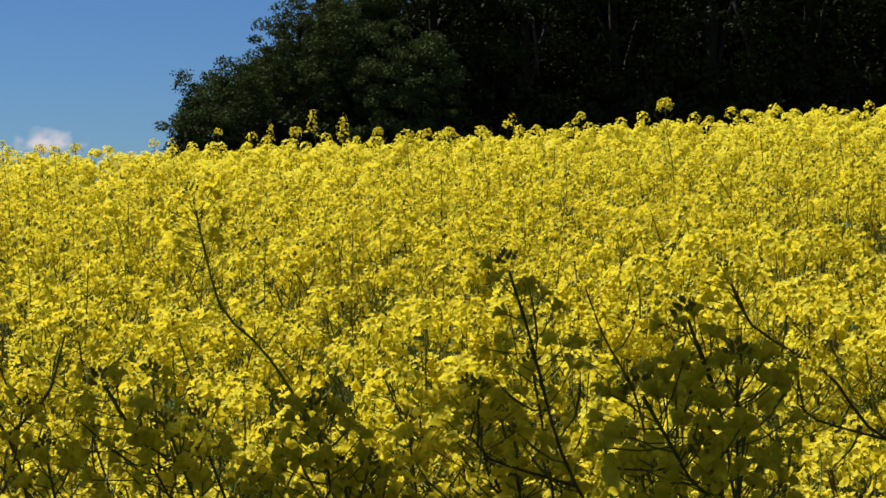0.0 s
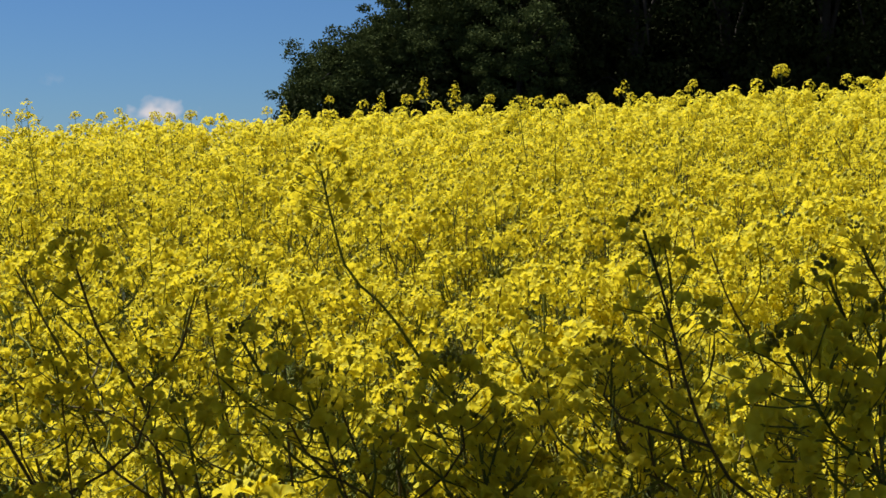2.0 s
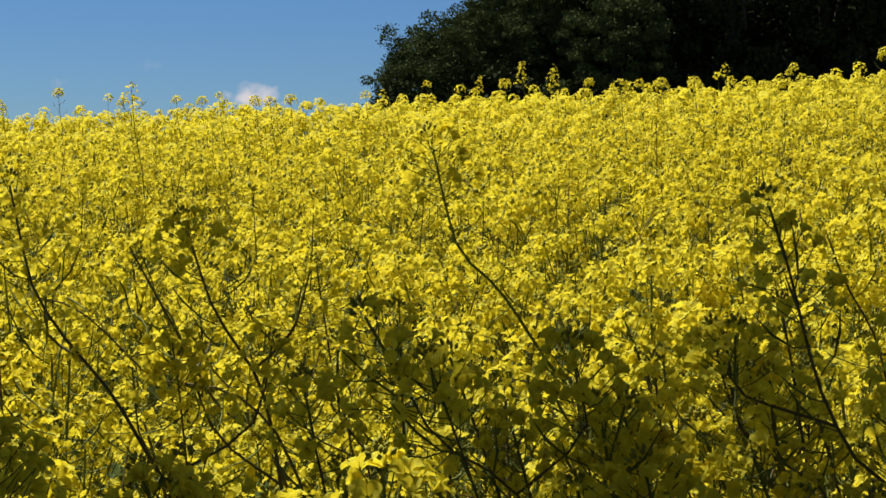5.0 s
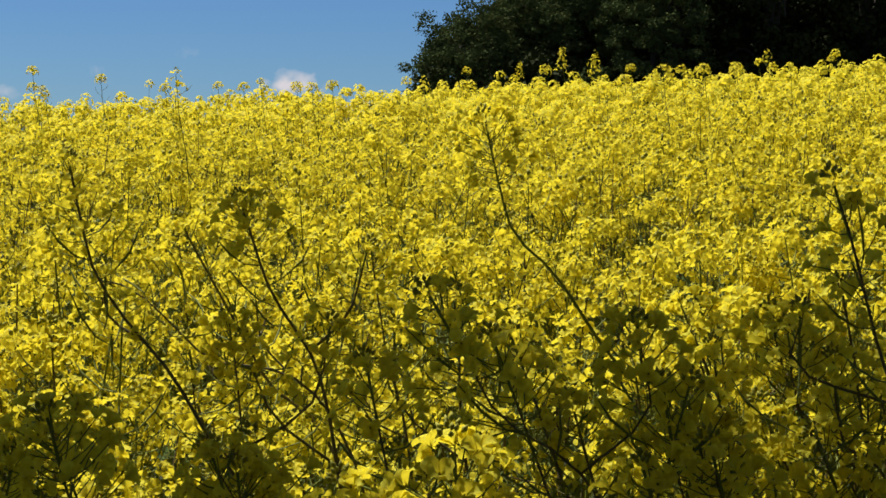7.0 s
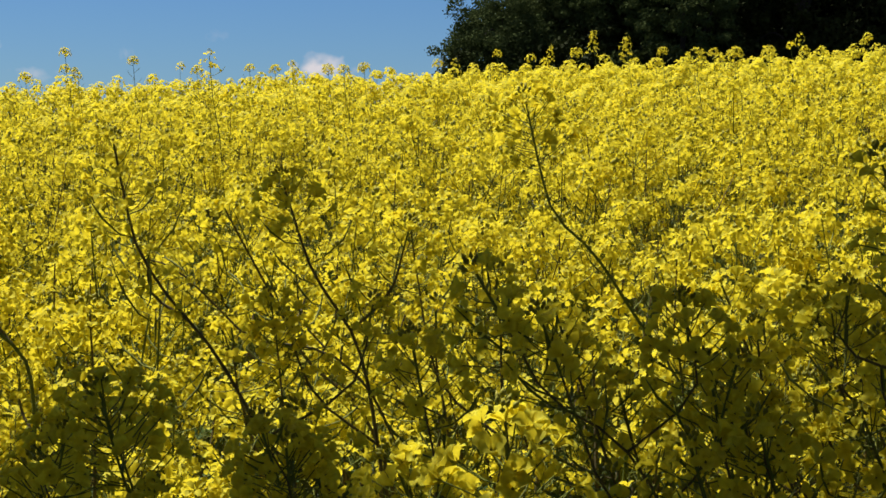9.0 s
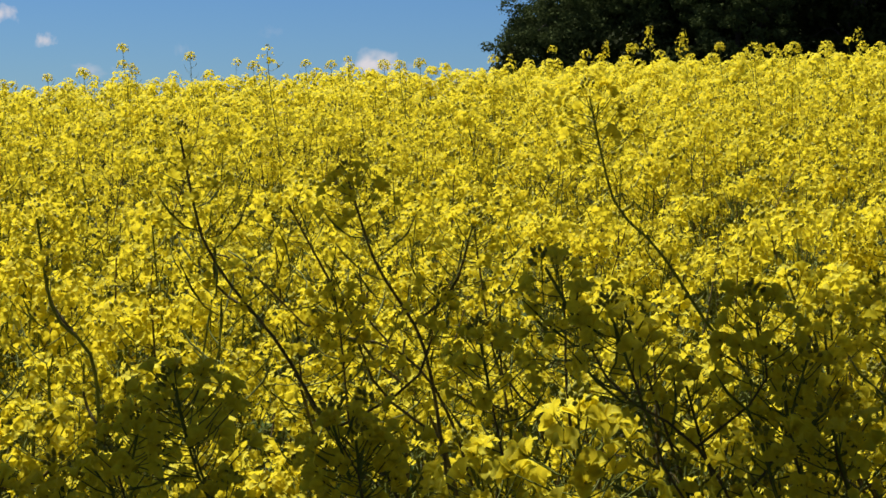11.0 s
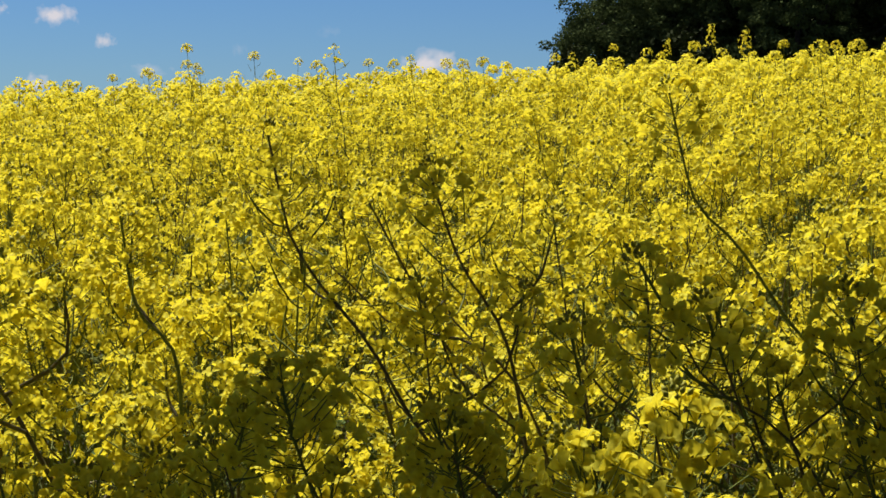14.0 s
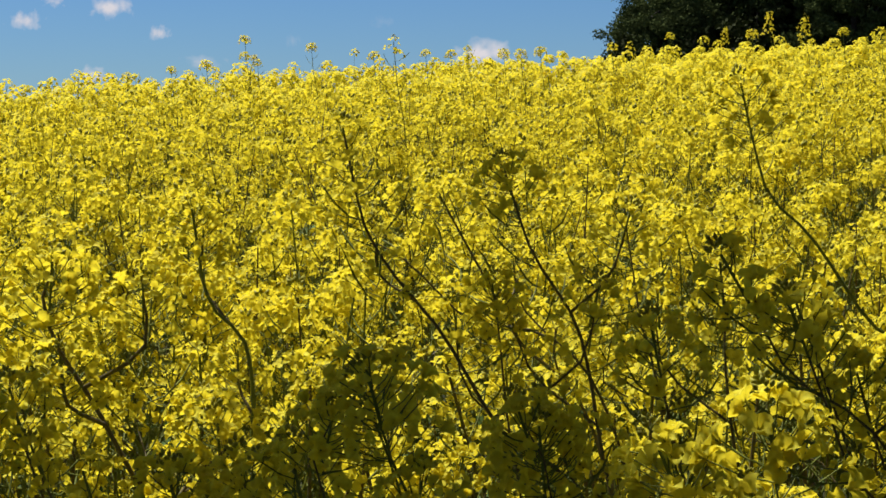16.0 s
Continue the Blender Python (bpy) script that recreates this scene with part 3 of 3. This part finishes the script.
for i in range(4):
    k = np.arange(len(x)) % 4 == i
    m = int(k.sum())
    q = np.random.default_rng(97 + i)
    one = joined([tube(smooth_line([(q.normal(0, .06), 0, -.34), (q.normal(0, .05), .05, -.18), (0, .01, -.06), (0, 0, 0)], 7), [.0026, .0024, .0021, .0018, .0015, .0012, .0008], 3, 1 if i == 0 else 4), pods(98 + i, 10, .12, .0)])
    turn = leaning(r.normal(0, .55, m), r.normal(0, .55, m), r.uniform(0, 6.3, m))
    twigs.append(spread(one, turn, np.stack([x[k], y[k], canopy(x[k], y[k]) - r.uniform(.09, .34, m)], 1), r.uniform(.7, 1.1, m)))
tagged(new("crop_stems", solid("crop_stems", joined(twigs), CROP)), "crossing grey-green side stems with thin young pods", "stems", kind="stuff")

# ---- the plants at the field's edge, one by one ----
standing_plant([(-0.261, 1.87, 1.634), (-0.251, 1.87, 1.588), (-0.237, 1.87, 1.535), (-0.225, 1.87, 1.514), (-0.187, 1.87, 1.478), (-0.133, 1.87, 1.398)], size=1.12, sides=0, thick=0.0038, rich=True)
standing_plant([(0.048, 1.24, 1.577), (0.06, 1.24, 1.54), (0.07, 1.24, 1.5), (0.081, 1.24, 1.461), (0.097, 1.24, 1.424)], size=1.0, sides=2, thick=0.0031)
standing_plant([(0.275, 1.71, 1.562), (0.294, 1.71, 1.52), (0.335, 1.71, 1.492), (0.37, 1.71, 1.471), (0.406, 1.71, 1.422)], size=1.1, sides=1, thick=0.0040)
standing_plant([(0.151, 1.08, 1.552), (0.162, 1.08, 1.526), (0.172, 1.08, 1.485), (0.177, 1.08, 1.45)], size=1.1, sides=2, thick=0.0027)
standing_plant([(0.163, 2.01, 1.535), (0.183, 2.01, 1.483), (0.215, 2.01, 1.426), (0.234, 2.01, 1.355)], size=0.9, sides=1, thick=0.0035)
standing_plant([(-0.059, 1.97, 1.436), (-0.031, 1.97, 1.367), (-0.015, 1.97, 1.31)], size=1.1, sides=2, thick=0.0035)
standing_plant([(0.109, 0.94, 1.52), (0.121, 0.94, 1.499), (0.133, 0.94, 1.478)], size=1.1, sides=3, thick=0.0025, rich=True)
standing_plant([(-0.215, 1.15, 1.505), (-0.195, 1.15, 1.472), (-0.177, 1.15, 1.439)], size=1.1, sides=2, thick=0.0025)
standing_plant([(-0.381, 1.85, 1.511), (-0.377, 1.85, 1.478), (-0.371, 1.85, 1.442), (-0.364, 1.85, 1.395)], size=0.9, sides=1, thick=0.0030)
standing_plant([(-0.566, 1.45, 1.587), (-0.558, 1.45, 1.549), (-0.547, 1.45, 1.506), (-0.521, 1.45, 1.466), (-0.479, 1.45, 1.417), (-0.436, 1.45, 1.346)], size=1.0, sides=2, thick=0.0036)
standing_plant([(-0.463, 1.63, 1.552), (-0.439, 1.63, 1.481), (-0.42, 1.63, 1.45), (-0.396, 1.63, 1.413), (-0.382, 1.63, 1.365), (-0.369, 1.63, 1.286)], size=1.0, sides=2, thick=0.0040)
standing_plant([(-0.587, 1.87, 1.521), (-0.563, 1.87, 1.478), (-0.529, 1.87, 1.418), (-0.501, 1.87, 1.366)], size=1.0, sides=2, thick=0.0040)
standing_plant([(-0.633, 1.71, 1.479), (-0.601, 1.71, 1.472), (-0.572, 1.71, 1.451), (-0.526, 1.71, 1.407)], size=0.7, sides=1, thick=0.0030)
standing_plant([(-0.254, 1.56, 1.468), (-0.25, 1.56, 1.428), (-0.249, 1.56, 1.383), (-0.243, 1.56, 1.328)], size=1.1, sides=2, thick=0.0034)
standing_plant([(-0.054, 1.76, 1.452), (-0.037, 1.76, 1.411), (-0.023, 1.76, 1.378), (-0.006, 1.76, 1.323)], size=1.1, sides=2, thick=0.0035)
standing_plant([(0.026, 1.63, 1.454), (0.034, 1.63, 1.416), (0.05, 1.63, 1.375), (0.08, 1.63, 1.32), (0.096, 1.63, 1.289)], size=1.1, sides=1, thick=0.0040)
standing_plant([(-0.171, 1.13, 1.476), (-0.156, 1.13, 1.436), (-0.138, 1.13, 1.386)], size=1.0, sides=2, thick=0.0025)
standing_plant([(-0.172, 0.92, 1.439), (-0.17, 0.92, 1.421), (-0.167, 0.92, 1.398)], size=1.1, sides=4, thick=0.0022, rich=True)
standing_plant([(-0.384, 0.9, 1.458), (-0.378, 0.9, 1.434), (-0.369, 0.9, 1.407)], size=0.9, sides=4, thick=0.0025, rich=True)
standing_plant([(-0.271, 1.22, 1.449), (-0.263, 1.22, 1.409), (-0.251, 1.22, 1.354)], size=1.0, sides=2, thick=0.0027)
standing_plant([(-0.049, 1.27, 1.423), (-0.04, 1.27, 1.391), (-0.032, 1.27, 1.351)], size=1.1, sides=1, thick=0.0028)
standing_plant([(-0.797, 1.36, 1.473), (-0.806, 1.36, 1.444), (-0.789, 1.36, 1.401), (-0.763, 1.36, 1.365), (-0.721, 1.36, 1.293)], size=1.15, sides=5, thick=0.0052, rich=True)
standing_plant([(-1.027, 1.94, 1.368), (-1.013, 1.94, 1.314), (-0.985, 1.94, 1.233)], size=1.1, sides=4, thick=0.0035, rich=True)
standing_plant([(-0.859, 1.83, 1.503), (-0.841, 1.83, 1.403), (-0.8, 1.83, 1.36), (-0.789, 1.83, 1.298), (-0.792, 1.83, 1.234)], size=0.9, sides=2, thick=0.0049, rich=True)
standing_plant([(-0.412, 0.98, 1.44), (-0.398, 0.98, 1.407), (-0.388, 0.98, 1.377)], size=0.9, sides=4, thick=0.0024, rich=True)
standing_plant([(-0.313, 1.02, 1.41), (-0.31, 1.02, 1.38), (-0.308, 1.02, 1.359)], size=0.9, sides=3, thick=0.0024, rich=True)
standing_plant([(-0.395, 2.13, 1.35), (-0.377, 2.13, 1.282), (-0.36, 2.13, 1.199)], size=1.1, sides=3, thick=0.0035)
standing_plant([(-0.175, 1.28, 1.466), (-0.154, 1.28, 1.41), (-0.126, 1.28, 1.329)], size=1.0, sides=1, thick=0.0032)
# plants that stand out above the crest


def crest_plant(x, y, top, shape, size):
    """A tall plant: a round head, a double one, a long column of flowers, or a loose spray running to pods."""
    plants_made[0] += 1
    r = np.random.default_rng(500 + plants_made[0])
    foot = Vector((x + .10, y, float(ground_at(x + .10, y)) - .01))
    base = new("rapeseed_plant")
    base.location = foot
    tagged(base, CREST_LABELS[shape], "plant", "tall rapeseed plants on the crest")
    tip = Vector((x, y, top)) - foot
    line = [tip, tip + Vector((.01, 0, -.12)), tip + Vector((.04, 0, -.35)), Vector((0, 0, 0))]
    stalk(base, "stem", line, .0022, 14, 4)
    heads = [(tip, size)]
    if shape == "double":
        heads.append((tip + Vector((-.006, .01, -.075)), size))
        side_tip = tip + Vector((.045, .0, -.085))
        stalk(base, "branch", [side_tip, tip + Vector((.028, 0, -.15)), tip + Vector((.022, 0, -.24))], .0014, 6, 4)
        heads.append((side_tip, size * .7))
    for at, s in heads:
        ob = part("flower_head", CREST_HEADS[shape][int(r.integers(2))], base)
        ob.matrix_basis = Matrix.Translation(at) @ Matrix.Rotation(r.uniform(0, 6.3), 4, "Z") @ Matrix.Scale(s, 4)
        tagged(ob, "", "", "", "stuff")
        part("bud_tip", BUDS[int(r.integers(3))], ob, "tight greenish yellow buds")
    if shape in ("loose", "dome"):
        ob = part("pod_spray", PODS[int(r.integers(len(PODS)))], base, "thin young green pods below the flowers")
        ob.matrix_basis = Matrix.Translation(tip)


def column(seed, count, length, detail=1):
    """A tall raceme with flowers in uneven rings down the stalk."""
    r = np.random.default_rng(seed)
    kinds = [flower(detail, seed * 10 + i, True) for i in range(4)]
    plan = head_plan(r, count, 1.1, length, .15, 1.1)
    return joined([moved(kinds[i % 4], turn, end, size) for i, (foot, end, d, turn, size) in enumerate(plan)])


CREST_LABELS = {"dome": "tall rapeseed plant with one round yellow flower head", "double": "tall rapeseed plant with two yellow heads above one another",
                "column": "tall rapeseed plant with a long column of yellow flowers", "loose": "tall rapeseed plant with a few last flowers over young pods"}
CREST_HEADS = {"dome": [solid("flower_head", flower_head(1, 160 + i, 20), CROP) for i in range(2)], "column": [solid("flower_head", column(170 + i, 38, .15), CROP) for i in range(2)],
               "loose": [solid("flower_head", column(180 + i, 13, .085), CROP) for i in range(2)]}
CREST_HEADS["double"] = CREST_HEADS["dome"]
for x, y, top, shape, size in (
        (0.83, 6.67, 2.047, "dome", 1.15), (-0.78, 10.60, 2.247, "column", 1.00), (-0.51, 9.10, 2.136, "column", 0.95), (-1.08, 11.17, 2.204, "column", 0.75),
        (0.84, 11.27, 2.230, "dome", 1.00), (-0.13, 6.36, 1.910, "dome", 1.20), (-1.44, 4.77, 1.830, "loose", 0.90), (-1.54, 12.20, 2.210, "dome", 1.15),
        (-3.01, 7.85, 2.000, "double", 1.00), (-1.55, 7.10, 1.890, "dome", 1.00), (-2.60, 7.59, 1.950, "dome", 0.95), (-1.52, 7.37, 1.910, "dome", 1.00),
        (-0.30, 8.20, 2.020, "dome", 0.90), (0.35, 9.00, 2.140, "loose", 0.70), (-2.93, 7.80, 1.887, "dome", 0.80), (-3.26, 8.00, 1.889, "dome", 1.25),
        (-3.44, 8.00, 1.868, "dome", 0.90), (-3.67, 8.00, 1.836, "dome", 1.10), (-2.43, 8.00, 1.927, "dome", 1.00), (-2.18, 8.00, 1.936, "dome", 0.85),
        (-2.06, 8.00, 1.930, "double", 1.00), (-1.98, 8.00, 1.953, "dome", 0.70), (-1.81, 8.00, 1.929, "dome", 1.10), (-0.86, 10.40, 2.126, "dome", 1.35),
        (-0.07, 8.00, 2.002, "dome", 0.90), (0.01, 9.00, 2.050, "dome", 0.80), (0.03, 8.00, 2.007, "dome", 1.10), (0.18, 8.30, 2.028, "dome", 1.10),
        (-1.46, 9.00, 1.998, "dome", 1.00), (-1.37, 9.00, 2.013, "loose", 0.80)):
    crest_plant(x, y, top, shape, size * .88)

# more plants at the edge
standing_plant([(0.077, 1.5, 1.483), (0.086, 1.5, 1.434), (0.096, 1.5, 1.37), (0.11, 1.5, 1.34)], size=1.0, sides=2, thick=0.0035)
standing_plant([(0.053, 1.3, 1.45), (0.056, 1.3, 1.415), (0.066, 1.3, 1.385), (0.079, 1.3, 1.365)], size=1.0, sides=2, thick=0.003)
standing_plant([(-0.065, 1.2, 1.433), (-0.061, 1.2, 1.408), (-0.055, 1.2, 1.38)], size=1.1, sides=2, thick=0.0028)
standing_plant([(0.09, 1.4, 1.443), (0.102, 1.4, 1.397), (0.113, 1.4, 1.358)], size=1.0, sides=2, thick=0.003)
standing_plant([(0.007, 1.3, 1.412), (0.015, 1.3, 1.39), (0.03, 1.3, 1.362)], size=1.05, sides=2, thick=0.003)
standing_plant([(-0.02, 1.6, 1.431), (-0.014, 1.6, 1.385), (0.001, 1.6, 1.325)], size=1.0, sides=2, thick=0.0032)
standing_plant([(0.054, 1.6, 1.432), (0.067, 1.6, 1.382), (0.09, 1.6, 1.322)], size=1.0, sides=2, thick=0.0032)
standing_plant([(-0.034, 1.1, 1.413), (-0.031, 1.1, 1.397), (-0.025, 1.1, 1.38)], size=1.05, sides=1, thick=0.0026)
standing_plant([(-0.468, 1.6, 1.442), (-0.463, 1.6, 1.41), (-0.455, 1.6, 1.331)], size=0.95, sides=2, thick=0.003)
standing_plant([(-0.321, 1.1, 1.409), (-0.316, 1.1, 1.393), (-0.309, 1.1, 1.372)], size=1.05, sides=2, thick=0.0026)
standing_plant([(0.04, 1.25, 1.403), (0.047, 1.25, 1.383), (0.059, 1.25, 1.356)], size=1.05, sides=2, thick=0.0026)
standing_plant([(-0.71, 1.15, 1.359), (-0.701, 1.15, 1.335), (-0.688, 1.15, 1.311)], size=1.0, sides=3, thick=0.0028)
standing_plant([(-0.646, 1.1, 1.352), (-0.64, 1.1, 1.332), (-0.632, 1.1, 1.309)], size=1.0, sides=3, thick=0.0028)
standing_plant([(-0.584, 1.1, 1.356), (-0.58, 1.1, 1.335), (-0.572, 1.1, 1.312)], size=1.0, sides=3, thick=0.0026)
standing_plant([(-0.531, 1.1, 1.363), (-0.527, 1.1, 1.342), (-0.519, 1.1, 1.319)], size=1.0, sides=3, thick=0.0026)
standing_plant([(-0.478, 1.05, 1.38), (-0.474, 1.05, 1.358), (-0.469, 1.05, 1.337)], size=1.0, sides=3, thick=0.0026)
standing_plant([(-0.753, 1.2, 1.392), (-0.744, 1.2, 1.358), (-0.729, 1.2, 1.315)], size=1.0, sides=3, thick=0.003)
standing_plant([(-0.131, 1.3, 1.41), (-0.122, 1.3, 1.377), (-0.108, 1.3, 1.336)], size=1.0, sides=2, thick=0.003)
standing_plant([(-0.091, 1.45, 1.418), (-0.084, 1.45, 1.372), (-0.067, 1.45, 1.317)], size=1.0, sides=2, thick=0.0032)
standing_plant([(-0.052, 1.25, 1.411), (-0.048, 1.25, 1.38), (-0.036, 1.25, 1.349)], size=1.0, sides=2, thick=0.003)
standing_plant([(-0.028, 1.5, 1.432), (-0.022, 1.5, 1.385), (-0.01, 1.5, 1.339)], size=1.0, sides=2, thick=0.0032)
standing_plant([(-0.076, 1.1, 1.403), (-0.071, 1.1, 1.384), (-0.064, 1.1, 1.363)], size=1.05, sides=2, thick=0.0026)
protos = [common_plant(600 + i) for i in range(7)]
r = np.random.default_rng(31)
px, py = scattered(1.25, 2.55, 26, r)
first = set()
for i, (x, y) in enumerate(zip(px, py)):
    k = i % len(protos)
    z = float(ground_at(x, y))
    s = r.uniform(.86, 1.0)
    m = pose(x, y, z, r.normal(0, 4), r.normal(0, 4), r.uniform(0, 360))
    if k not in first:
        protos[k].matrix_basis = m
        first.add(k)
    else:
        copy_thing(protos[k], m)
